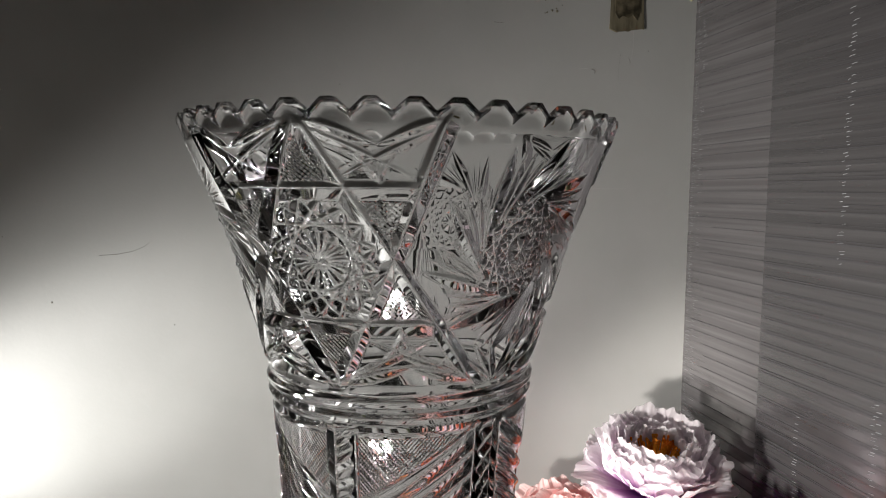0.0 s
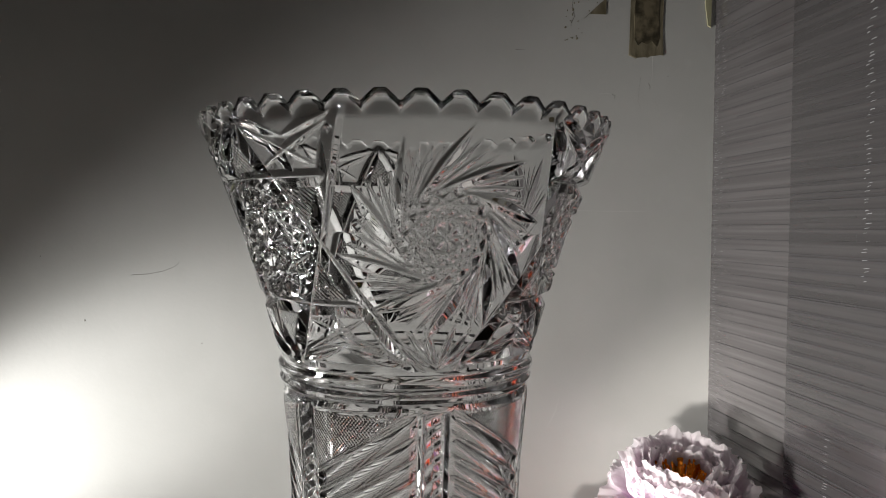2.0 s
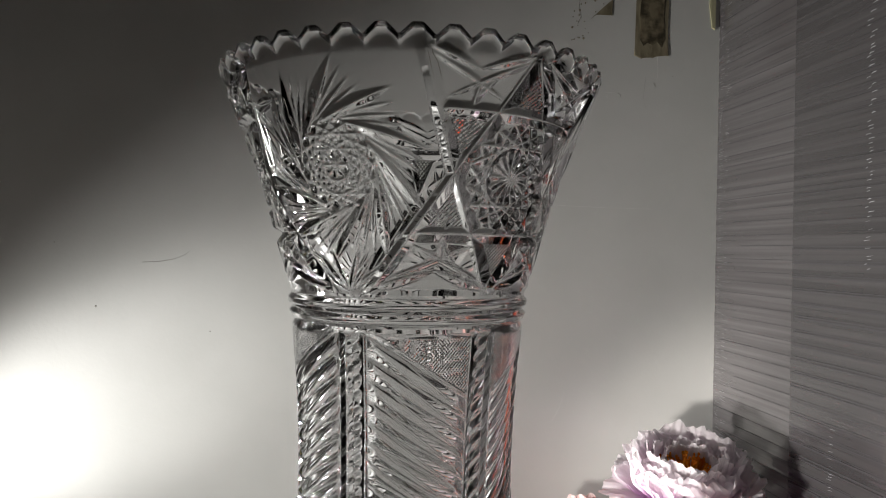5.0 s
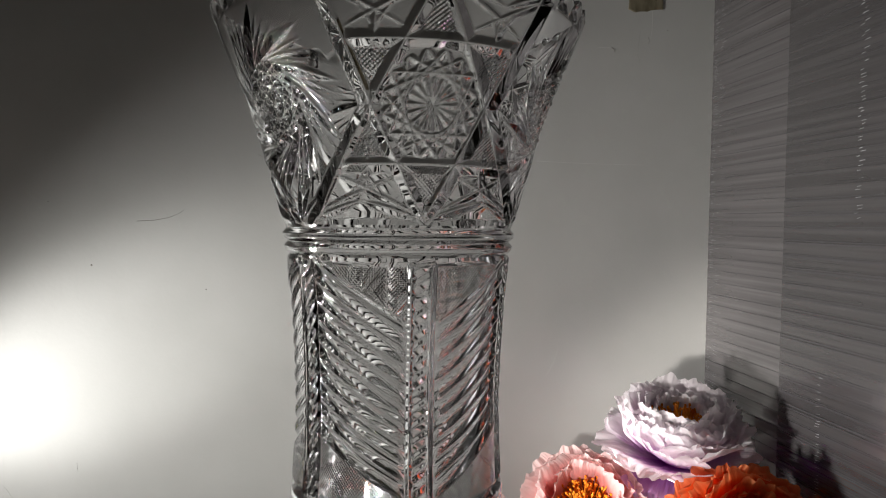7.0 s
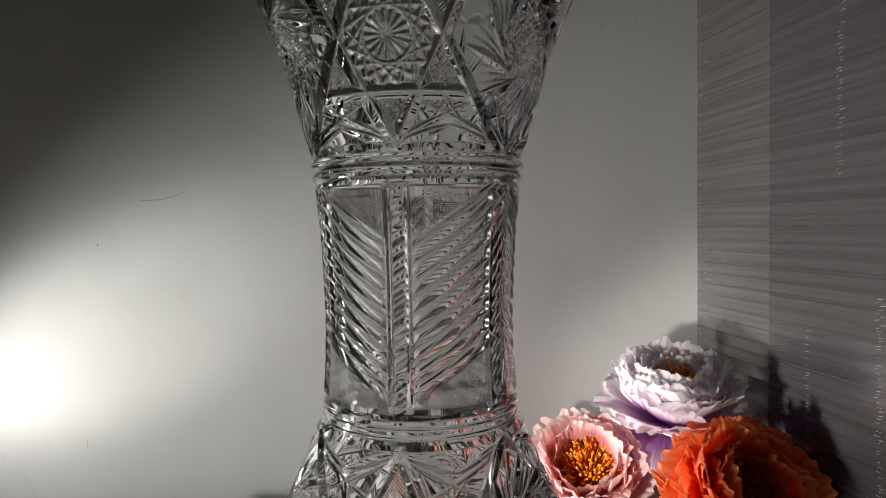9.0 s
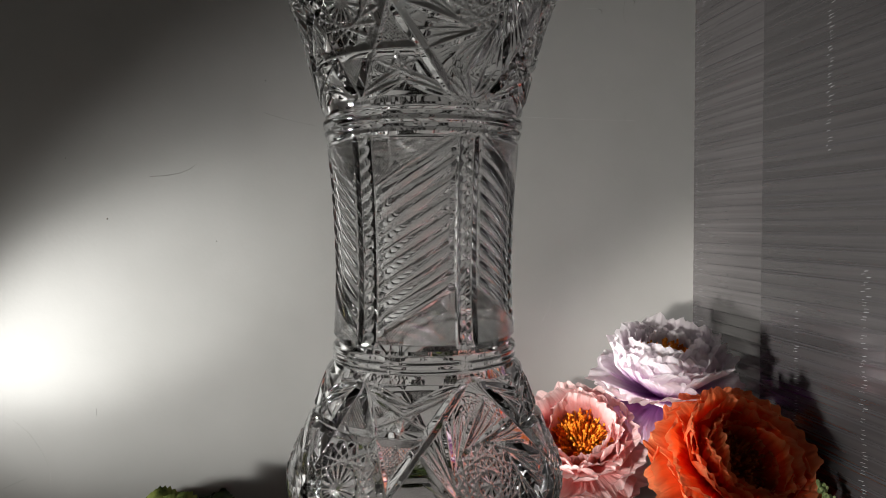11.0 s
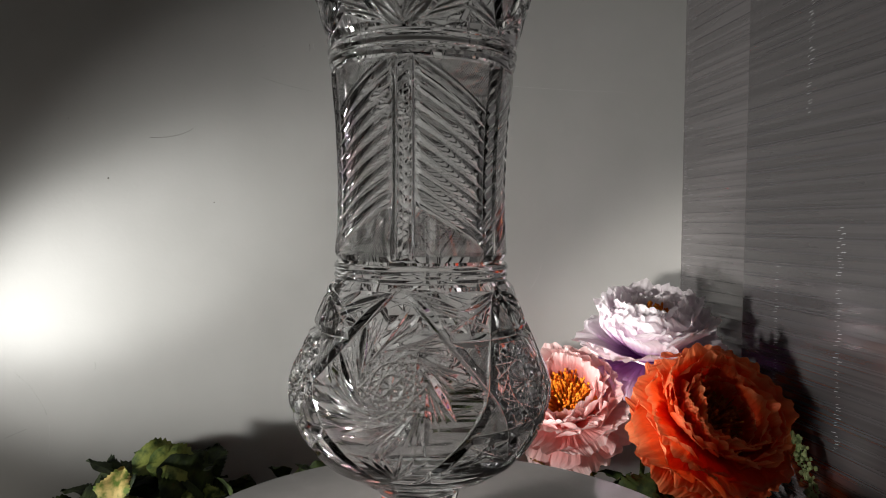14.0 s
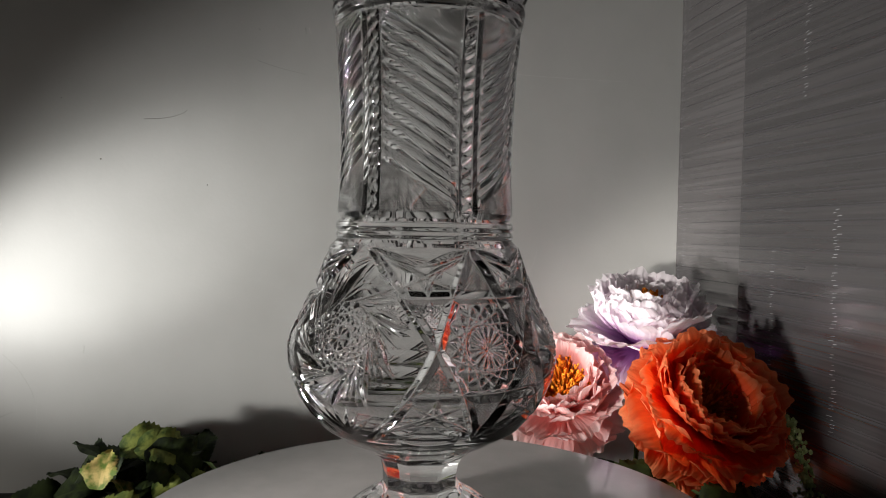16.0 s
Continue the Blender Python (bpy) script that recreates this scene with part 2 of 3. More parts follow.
def fluted_sheet(y0, y1, x, pitch, z1, seed):
    """Twin-wall plastic: each flute is a shallow trough along y, with a raised rib line between."""
    rnd = random.Random(seed)
    bm = bmesh.new()
    ny = 14
    z = GROUND
    prof = []
    while z < z1:
        p = pitch * rnd.uniform(0.96, 1.04)
        dep = 0.0003 * rnd.uniform(0.6, 1.4)
        for f, d in ((0.0, 0.0), (0.06, 0.35), (0.15, 0.7), (0.35, 1.0), (0.65, 1.0), (0.85, 0.7), (0.94, 0.35)):
            prof.append((z + f * p, d * dep))
        z += p
    prof.append((z, 0.0))
    rows = []
    for k in range(ny + 1):
        y = y0 + (y1 - y0) * k / ny
        rows.append([bm.verts.new((x + d + 0.0006 * noise.noise((y * 9, zz * 2.5, seed)), y, zz)) for zz, d in prof])
    for a, b in zip(rows, rows[1:]):
        for i in range(len(prof) - 1):
            bm.faces.new((a[i], b[i], b[i + 1], a[i + 1]))
    back = [bm.verts.new((x + 0.010, yy, zz)) for yy, zz in ((y0, GROUND), (y1, GROUND), (y1, z), (y0, z))]
    bm.faces.new(back)
    return bm


panel = tagged(new("plastic_panel"), "translucent grey fluted plastic sheet standing beside the wall", "plastic sheet")
PITCH = 0.0133
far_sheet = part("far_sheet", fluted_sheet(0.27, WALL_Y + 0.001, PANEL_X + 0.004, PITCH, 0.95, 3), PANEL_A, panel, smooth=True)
near_sheet = part("near_sheet", fluted_sheet(-0.9, 0.30, PANEL_X, PITCH, 0.95, 5), PANEL_SHADED, panel, smooth=True)
rib_rnd = random.Random(8)
for i in range(82):
    z = GROUND + 0.012 + i * PITCH
    if z > 0.93:
        break
    if z < 0.32:
        for dz, w in ((0.0, 0.0019), (0.0027, 0.0015)):
            part("rib", box_bm(PANEL_X - 0.0003, PANEL_X + 0.0006, -0.88, 0.30 - rib_rnd.uniform(0.0, 0.006), z + dz, z + dz + w * rib_rnd.uniform(0.5, 1.1)), RIB, near_sheet)
    else:
        for dz in (0.0, 0.003, 0.0065):
            y1 = rib_rnd.uniform(0.1, 0.30)
            part("rib", box_bm(PANEL_X - 0.0003, PANEL_X + 0.0006, y1 - rib_rnd.uniform(0.12, 0.5), y1, z + dz, z + dz + rib_rnd.uniform(0.0004, 0.0009)), RIB, near_sheet)
for k in range(74):
    z = GROUND + 0.015 + k * PITCH + rib_rnd.uniform(-0.002, 0.002)
    part("rib", box_bm(PANEL_X + 0.0034, PANEL_X + 0.0046, 0.302, WALL_Y - 0.004 - rib_rnd.uniform(0, 0.05), z, z + 0.0006), RIB, far_sheet)
fray = bmesh.new()
for k in range(520):
    z = GROUND + 0.01 + k * 0.0021 + rib_rnd.uniform(-0.001, 0.001)
    if z > 0.94:
        break
    y = WALL_Y - rib_rnd.choice((0.003, 0.004, 0.016)) - rib_rnd.uniform(0.0, 0.004)
    tube_bm([(PANEL_X + 0.0034, y, z), (PANEL_X + 0.0034, y - rib_rnd.uniform(0.003, 0.010), z + rib_rnd.uniform(-0.0008, 0.0008))], rib_rnd.uniform(0.00006, 0.0002), 4, 0.4, fray)
part("frayed_edge", fray, mat("frayed_plastic", (0.24, 0.24, 0.245), 0.4)[0], far_sheet, "pale frayed plastic edge in the corner")
# Columns of pale dashes: glints on the plastic's creases, put into the colour.
GLINT = mat("glint_on_plastic", (0.36, 0.36, 0.37), 0.2)[0]
for yc, za, zb in ((0.205, 0.30, 0.90), (0.085, 0.26, 0.90), (0.245, 0.02, 0.16), (0.16, 0.0, 0.20)):
    z = za
    while z < zb:
        y = yc + rib_rnd.uniform(-0.003, 0.003)
        part("crease_glint", tube_bm([(PANEL_X, y, z), (PANEL_X - 0.0003, y - 0.002, z + 0.0004), (PANEL_X, y - rib_rnd.uniform(0.003, 0.006), z + 0.0006)], rib_rnd.uniform(0.00012, 0.00032), 4), GLINT, near_sheet)
        z += PITCH * rib_rnd.choice((0.2, 0.3, 0.5))


# ---- wall marks ----
def tape_piece(name, outline, material, label, lift=0.0007):
    """A crumpled bit of tape on the wall; outline in wall metres (x, z)."""
    cx = sum(p[0] for p in outline) / len(outline)
    cz = sum(p[1] for p in outline) / len(outline)
    bm = bmesh.new()
    lo = [bm.verts.new((x, WALL_Y - 0.0004, z)) for x, z in outline]
    hi = [bm.verts.new((x + (cx - x) * 0.02, WALL_Y - lift - 0.0008 * abs(noise.noise((x * 60, z * 60, 2))), z + (cz - z) * 0.02)) for x, z in outline]
    n = len(outline)
    for i in range(n):
        bm.faces.new((lo[i], lo[(i + 1) % n], hi[(i + 1) % n], hi[i]))
    top = bm.faces.new(hi)
    bmesh.ops.triangulate(bm, faces=[top])
    bmesh.ops.recalc_face_normals(bm, faces=bm.faces[:])
    return tagged(mesh_ob(name, bm, material), label, "tape")


tape_piece("tape_strip", [(0.281, 0.542), (0.290, 0.5385), (0.296, 0.542), (0.304, 0.540), (0.313, 0.5445), (0.324, 0.5435), (0.3225, 0.570), (0.3235, 0.605), (0.322, 0.66), (0.284, 0.66), (0.2825, 0.62), (0.2835, 0.58)], TAPE, "old brown packing tape strip stuck on the wall")
tape_piece("tape_residue", [(0.2875, 0.560), (0.292, 0.553), (0.297, 0.5575), (0.303, 0.5545), (0.309, 0.5585), (0.3145, 0.5525), (0.3185, 0.562), (0.317, 0.59), (0.3185, 0.62), (0.317, 0.66), (0.288, 0.66), (0.2895, 0.62), (0.2870, 0.59)], TAPE_DARK, "dark brown glue residue on the tape strip", 0.0013)
tape_piece("tape_scrap", [(0.2265, 0.5805), (0.234, 0.5865), (0.2535, 0.587), (0.2538, 0.6055), (0.247, 0.600), (0.238, 0.5915)], TAPE, "torn brown tape scrap stuck on the wall")
tape_piece("tape_scrap", [(0.3775, 0.580), (0.3815, 0.578), (0.382, 0.64), (0.376, 0.64), (0.374, 0.606)], YELLOW_TAPE, "yellowish tape scrap in the wall corner", 0.002)


def wall_line(name, pts, width, material, label):
    """A thin scratch on the wall, in wall metres."""
    bm = bmesh.new()
    tube_bm([(x, WALL_Y, z) for x, z in pts], width, 5, 0.5, bm)
    return tagged(mesh_ob(name, bm, material), label, "scratch")


wall_line("wall_scratch", [(-0.262, 0.2905), (-0.245, 0.2915), (-0.23, 0.2945), (-0.219, 0.299), (-0.2145, 0.303)], 0.0003, SCRATCH, "thin grey curved scratch on the wall")
wall_line("wall_scratch", [(0.15, 0.365), (0.20, 0.3635), (0.25, 0.3625), (0.31, 0.3625)], 0.00015, SMUDGE, "faint straight scored line on the wall")
wall_line("wall_scratch", [(0.190, 0.115), (0.199, 0.13), (0.204, 0.148)], 0.00012, SMUDGE, "faint pale hairline scratch on the wall")
wall_line("wall_scratch", [(0.306, 0.511), (0.3085, 0.5065), (0.3065, 0.504)], 0.0003, SCRATCH, "tiny curled grey mark on the wall")
wall_line("wall_scratch", [(0.262, 0.497), (0.266, 0.495), (0.265, 0.492)], 0.0005, SCRATCH, "tiny curled grey mark on the wall")
wall_line("wall_scratch", [(-0.083, 0.405), (-0.082, 0.400), (-0.0825, 0.397)], 0.0003, SCRATCH, "tiny curled grey mark on the wall")
wall_line("wall_scratch", [(0.212, 0.575), (0.216, 0.583), (0.213, 0.592), (0.214, 0.602)], 0.0004, SCRATCH, "row of dark glue crumbs on the wall")
wall_line("wall_scratch", [(0.147, 0.543), (0.153, 0.5425), (0.158, 0.543)], 0.0003, SCRATCH, "tiny curled grey mark on the wall")
wall_line("wall_hair", [(0.3105, 0.5415), (0.3112, 0.525), (0.3100, 0.513), (0.3078, 0.5085)], 0.00018, SMUDGE, "pale hair hanging from the tape on the wall")
wall_line("wall_hair", [(0.2935, 0.556), (0.300, 0.548), (0.306, 0.5415)], 0.0003, SMUDGE, "pale hair hanging from the tape on the wall")
wall_line("wall_scratch", [(0.2965, 0.517), (0.2945, 0.502), (0.2935, 0.490), (0.297, 0.482)], 0.0001, SCRATCH, "faint grey hairline scratch on the wall")
wall_line("wall_scratch", [(0.246, 0.4965), (0.256, 0.4975), (0.263, 0.4965)], 0.00015, SMUDGE, "faint pale hairline scratch on the wall")
wall_line("wall_scratch", [(-0.410, 0.022), (-0.394, 0.006), (-0.381, -0.016), (-0.376, -0.03)], 0.00009, SCRATCH, "faint grey hairline scratch on the wall")
wall_line("wall_scratch", [(-0.374, -0.039), (-0.3735, -0.06), (-0.376, -0.077)], 0.0001, SMUDGE, "faint pale hairline scratch on the wall")
wall_line("wall_scratch", [(-0.421, -0.053), (-0.410, -0.048), (-0.398, -0.043)], 0.00018, SCRATCH, "grey scuff on the wall")
wall_line("wall_scratch", [(-0.3245, 0.032), (-0.324, 0.028), (-0.3245, 0.023)], 0.0002, SCRATCH, "grey scuff on the wall")
wall_line("wall_scratch", [(-0.078, 0.405), (-0.0775, 0.401), (-0.076, 0.399)], 0.0003, SMUDGE, "tiny pale curled mark on the wall")
wall_line("wall_scratch", [(-0.137, 0.364), (-0.130, 0.3615), (-0.11, 0.356), (-0.08, 0.350)], 0.00014, SCRATCH, "faint grey hairline scratch on the wall")
for x, z, r in ((-0.308, 0.2433, 0.0011), (-0.1916, 0.2172, 0.0008), (-0.135, 0.40, 0.0007), (-0.35, 0.31, 0.0006), (-0.02, 0.47, 0.0006), (0.243, 0.60, 0.0008), (0.225, 0.565, 0.0007), (0.33, 0.52, 0.0006)):
    bm = bmesh.new()
    bmesh.ops.create_icosphere(bm, subdivisions=1, radius=r, matrix=Matrix.Translation((x, WALL_Y, z)) @ Matrix.Diagonal((1, 0.4, 1.2, 1)))
    tagged(mesh_ob("wall_speck", bm, SCRATCH), "tiny dark speck on the wall", "speck")

crumb = random.Random(4)
for k in range(26):
    x, z = 0.205 + crumb.random() * 0.03, 0.553 + crumb.random() * 0.06
    bm = bmesh.new()
    bmesh.ops.create_icosphere(bm, subdivisions=1, radius=0.0005 + 0.0006 * crumb.random(), matrix=Matrix.Translation((x, WALL_Y, z)) @ Matrix.Diagonal((crumb.uniform(0.6, 1.6), 0.4, crumb.uniform(0.8, 2.2), 1)))
    tagged(mesh_ob("glue_crumb", bm, TAPE), "dark crumb of old glue on the wall", "glue crumb", group="glue crumbs")

# ---- turntable ----
table_pose = pose(0.0195, 0.0115, 0)
turntable = tagged(new("turntable"), "round glossy grey turntable plate on a low drum", "turntable")
R_DISC = 0.177
part("plate", lathe_bm([(R_DISC - 0.0012, 0.0), (R_DISC, -0.0012), (R_DISC, -0.0085), (R_DISC - 0.001, -0.010)], 160), DISC, turntable, "glossy grey round plate")
part("drum", lathe_bm([(0.160, -0.010), (0.163, -0.014), (0.163, GROUND + 0.004), (0.160, GROUND)], 96), DRUM, turntable, "dark drum under the plate")

# ---- vase ----
N = 1080
# outer silhouette, z and radius
SIL = [(0.0, 0.0440), (0.004, 0.0452), (0.008, 0.0448), (0.0135, 0.0400), (0.019, 0.0325), (0.0235, 0.0245), (0.028, 0.0212), (0.034, 0.0214), (0.040, 0.0228), (0.0445, 0.0248),
       (0.0485, 0.0300), (0.056, 0.0445), (0.064, 0.0560), (0.072, 0.0630), (0.080, 0.0680), (0.090, 0.0722), (0.099, 0.0741), (0.107, 0.0742), (0.114, 0.0722), (0.122, 0.0684),
       (0.130, 0.0646), (0.142, 0.0592), (0.154, 0.0545), (0.160, 0.0522), (0.1622, 0.0500), (0.164, 0.0484), (0.1660, 0.0492), (0.1680, 0.0484), (0.1700, 0.0494), (0.1725, 0.0488), (0.1745, 0.0468), (0.178, 0.0486),
       (0.194, 0.0476), (0.214, 0.0474), (0.233, 0.0480), (0.255, 0.0492), (0.272, 0.0508), (0.2765, 0.0510), (0.2785, 0.0500), (0.2800, 0.0516), (0.2822, 0.0524), (0.2840, 0.0508), (0.2858, 0.0528), (0.2880, 0.0530), (0.2898, 0.0514), (0.2915, 0.0520),
       (0.294, 0.0534), (0.310, 0.0578), (0.325, 0.0622), (0.340, 0.0668), (0.355, 0.0726), (0.368, 0.0778), (0.378, 0.0818), (0.3835, 0.0838)]
SZ, SR = np.array(SIL).T


def cut(d, half, depth):
    """A V groove: d is the distance from its middle line."""
    return -depth * np.clip(1 - np.abs(d) / half, 0, 1)


def leaf_cut(x, y, a, b, half, depth):
    """A pointed groove from a to b, widest a third of the way along."""
    a, b = np.array(a), np.array(b)
    n = np.hypot(*(b - a))
    ux, uy = (b - a) / n
    s = ((x - a[0]) * ux + (y - a[1]) * uy) / n
    d = -(x - a[0]) * uy + (y - a[1]) * ux
    w = np.clip(2.6 * np.clip(s, 0, 1) ** 0.6 * np.clip(1 - s, 0, 1), 0.0, 1.0)
    return np.where(w > 0.02, -depth * w * np.clip(1 - np.abs(d) / (half * np.maximum(w, 0.02)), 0, 1), 0.0)


def hobstar(x, y, r):
    """A rayed button inside a ring of crossing cuts that leave pointed stars."""
    rad, ang = np.hypot(x, y), np.arctan2(y, x)
    k = 2 * math.pi / 16
    a = (ang + k / 2) % k - k / 2
    h = np.where(rad < r * 0.56, cut(rad * np.sin(a), 0.0003 + 0.185 * rad, 0.0019) * np.clip(rad / (r * 0.25), 0, 1) * np.clip((r * 0.56 - rad) / (r * 0.08), 0, 1), 0.0)
    for j in range(8):
        c, s = math.cos(j * math.pi / 8), math.sin(j * math.pi / 8)
        for q in (-1, 1):
            h = np.minimum(h, np.where(rad < r, cut(x * c + y * s - q * r * 0.56, 0.0016, 0.0022), 0.0))
    return h


def star_mesh(x, y, r):
    """Crossing chords all round, which leave a heart of small pointed stars."""
    rad = np.hypot(x, y)
    h = np.zeros_like(x)
    for j in range(8):
        c, s = math.cos(j * math.pi / 8), math.sin(j * math.pi / 8)
        for off, half, dep in ((0.68, 0.0015, 0.0020), (0.36, 0.0012, 0.0017)):
            for q in (-1, 1):
                h = np.minimum(h, np.where(rad < r * 1.05, cut(x * c + y * s - q * r * off, half, dep), 0.0))
        if j % 2 == 0:
            h = np.minimum(h, np.where(rad < r * 0.5, cut(x * c + y * s, 0.0010, 0.0014), 0.0))
    return h


def pinwheel(x, y, r, reach):
    """A hobstar with swirling vanes, each a deep leaf and a fan of finer cuts."""
    h = star_mesh(x, y, r)
    for j in range(10):
        t = 2 * math.pi * j / 10 + 0.15
        for i, (sw, out, half, dep) in enumerate(((1.12, 1.0, 0.0033, 0.0030), (1.02, 0.93, 0.0011, 0.0014), (0.93, 0.88, 0.0010, 0.0013), (0.84, 0.84, 0.0010, 0.0012), (0.76, 0.78, 0.0009, 0.0011))):
            end = t - i * 0.115
            b = (out * reach * math.cos(end), out * reach * math.sin(end))
            a = (r * 1.02 * math.cos(t + sw * 0.98 - i * 0.03), r * 1.02 * math.sin(t + sw * 0.98 - i * 0.03))
            h = np.minimum(h, leaf_cut(x, y, a, b, half, dep))
    return h


def star_band(theta, R, z, z0, z1, slope, r_star, r_pin):
    """Six panels: three six-pointed stars and three pinwheels. Returns relief and where it is hatched."""
    v = (z - z0) / (z1 - z0)
    H = z1 - z0
    x = R * theta
    xp = R * (np.mod(theta + 2 * math.pi / 3, 2 * math.pi / 3) - math.pi / 3)
    inside = (v > -0.02) & (v < 1.02)
    cosn = H / math.hypot(H, slope)
    big, dep = 0.0031, 0.0032
    ax = np.abs(x)
    up = slope * (1 - v) - ax
    dn = slope * v - ax
    fade = np.clip(np.minimum(v + 0.02, 1.02 - v) / 0.06, 0, 1)
    h = np.minimum(cut(up * cosn, big, dep), cut(dn * cosn, big, dep)) * fade
    for q in (0.25, 0.75):
        h = np.minimum(h, np.where(ax < slope * 0.80, cut((v - q) * H, big, dep), 0) * np.clip((slope * 0.80 - ax) / 0.006, 0, 1))
    hexa = (up > 0) & (dn > 0) & (v > 0.25) & (v < 0.75)
    tri_up = (up > 0) & (v > 0.25)
    tri_dn = (dn > 0) & (v < 0.75)
    hatch = (tri_up ^ tri_dn) & (h > -0.0001) & inside
    hb = hobstar(x, (v - 0.5) * H, r_star)
    h = np.where(hexa, np.minimum(h, hb), h)
    # small crossing leaves between the star's tips, above and below
    for m in (0, 1):
        w = v if m == 0 else 1 - v
        for a, b, hw in (((0.002, 0.985), (0.026, 0.90), 0.0024), ((0.0465, 0.985), (0.024, 0.90), 0.0024), ((0.003, 0.965), (0.036, 0.785), 0.0016), ((0.0455, 0.965), (0.010, 0.785), 0.0016),
                         ((0.0235, 0.86), (0.0235, 0.64), 0.0020), ((0.016, 0.90), (0.030, 0.70), 0.0011), ((0.031, 0.90), (0.017, 0.70), 0.0011)):
            k = slope / 0.0475
            h = np.minimum(h, leaf_cut(ax, w * H, (a[0] * k, a[1] * H), (b[0] * k, b[1] * H), hw, hw * 1.05))
    pw = pinwheel(xp, (v - 0.53) * H, r_pin, 0.0365)
    off_star = (up < 0.0) & (dn < 0.002)
    h = np.where(off_star, np.minimum(h, pw), h)
    # fan under the pinwheel
    for q in (-3, -2, -1, 1, 2, 3):
        h = np.minimum(h, leaf_cut(xp, v * H, (0, 0.0), (q * 0.006, 0.020 - abs(q) * 0.0025), 0.0013, 0.0014))
    return np.where(inside, h, 0.0), hatch.astype(float)


def neck_band(theta, R, z, z0, z1):
    """Upright double bars, slanting flutes that meet them herringbone fashion, hatched corners."""
    ax = np.abs(R * theta)
    lim = R * math.pi / 3
    bx = np.minimum(ax, lim - ax)
    H = z1 - z0
    h = np.minimum(cut(bx - 0.0042, 0.0018, 0.0022), 0)
    h = np.minimum(h, np.where(bx < 0.0030, -0.0015 * np.abs((((z - 0.6 * R * theta) / 0.0064) % 1) * 2 - 1), 0))
    slope = 0.62
    w = z - slope * ax
    top, low = z1 + 0.0015 - slope * 0.0475, z0 + 0.001
    f = ((w - low) / 0.0079) % 1
    flute = -0.0019 * (1 - (2 * f - 1) ** 2)
    run = (w > low - 0.0) & (w < top) & (bx > 0.0058)
    h = np.where(run, np.minimum(h, flute * np.clip((bx - 0.0056) / 0.003, 0, 1)), h)
    hatch = (~run) & (bx > 0.0060)
    fade = np.clip(np.minimum(z - z0, z1 - z) / 0.0025, 0, 1)
    return h * fade, (hatch & (fade > 0.9)).astype(float)


def vase_strip(z_rows, teeth=False):
    """Vertices of the outer surface, row by row up the silhouette, with the cutting applied."""
    third = N // 3
    th = (np.arange(third) / N) * 2 * math.pi - math.pi / 3
    zz = np.asarray(z_rows)
    T, Z = np.meshgrid(th, zz)
    R = np.interp(Z, SZ, SR)
    relief, hatch = np.zeros_like(Z), np.zeros_like(Z)
    for lo, hi, fn in ((0.2925, 0.3790, lambda: star_band(T, R, Z, 0.2925, 0.3790, 0.0475, 0.0190, 0.0150)),
                       (0.1755, 0.2775, lambda: neck_band(T, R, Z, 0.1755, 0.2775)),
                       (0.0690, 0.1600, lambda: star_band(T, R, Z, 0.0690, 0.1600, 0.0500, 0.0195, 0.0165))):
        if zz.max() > lo and zz.min() < hi:
            hh, mm = fn()
            relief, hatch = relief + hh, np.maximum(hatch, mm)
    if zz.min() < 0.06:
        k = 2 * math.pi / 9
        a = np.mod(T, k) - k / 2
        facet = math.cos(k / 2) / np.cos(a)
        amount = np.interp(Z, [0.0, 0.0225, 0.026, 0.0485, 0.062], [0, 0, 1, 1, 0])
        R = R * (1 - amount + amount * facet)
        k = 2 * math.pi / 24
        a = np.mod(T, k) - k / 2
        relief = relief + np.interp(Z, [0, 0.003, 0.010, 0.020, 0.024], [0, -1, -1, -0.4, 0]) * 0.0016 * np.abs(np.cos(a * 12))
    # relief acts along the surface normal, split between radius and height
    dr = np.gradient(np.interp(zz, SZ, SR), zz, edge_order=1)
    dr = np.clip(dr, -2.5, 2.5)[:, None]
    L = np.sqrt(1 + dr * dr)
    Rr, Zr = R + relief / L, Z - relief * dr / L
    if teeth:
        k = 2 * math.pi / 42
        a = np.abs(np.mod(T + k / 2, k) / k * 2 - 1)
        notch = 0.0037 * np.clip((a - 0.30) / 0.70, 0, 1)
        lift = np.clip((Z - 0.3795) / (0.3835 - 0.3795), 0, 1)
        Zr = Zr - notch * lift
        Rr = Rr - notch * 0.25 * lift - 0.0009 * np.clip((Z - 0.3815) / 0.002, 0, 1)
    full = [np.concatenate([q] * 3, axis=1) for q in (Rr, Zr, hatch)]
    ang = np.arange(N) / N * 2 * math.pi - math.pi / 3
    u = np.arange(N) / N * 2 * math.pi * 0.06
    U = np.broadcast_to(u, full[0].shape)
    return full[0] * np.cos(ang), full[0] * np.sin(ang), full[1], U, full[2]


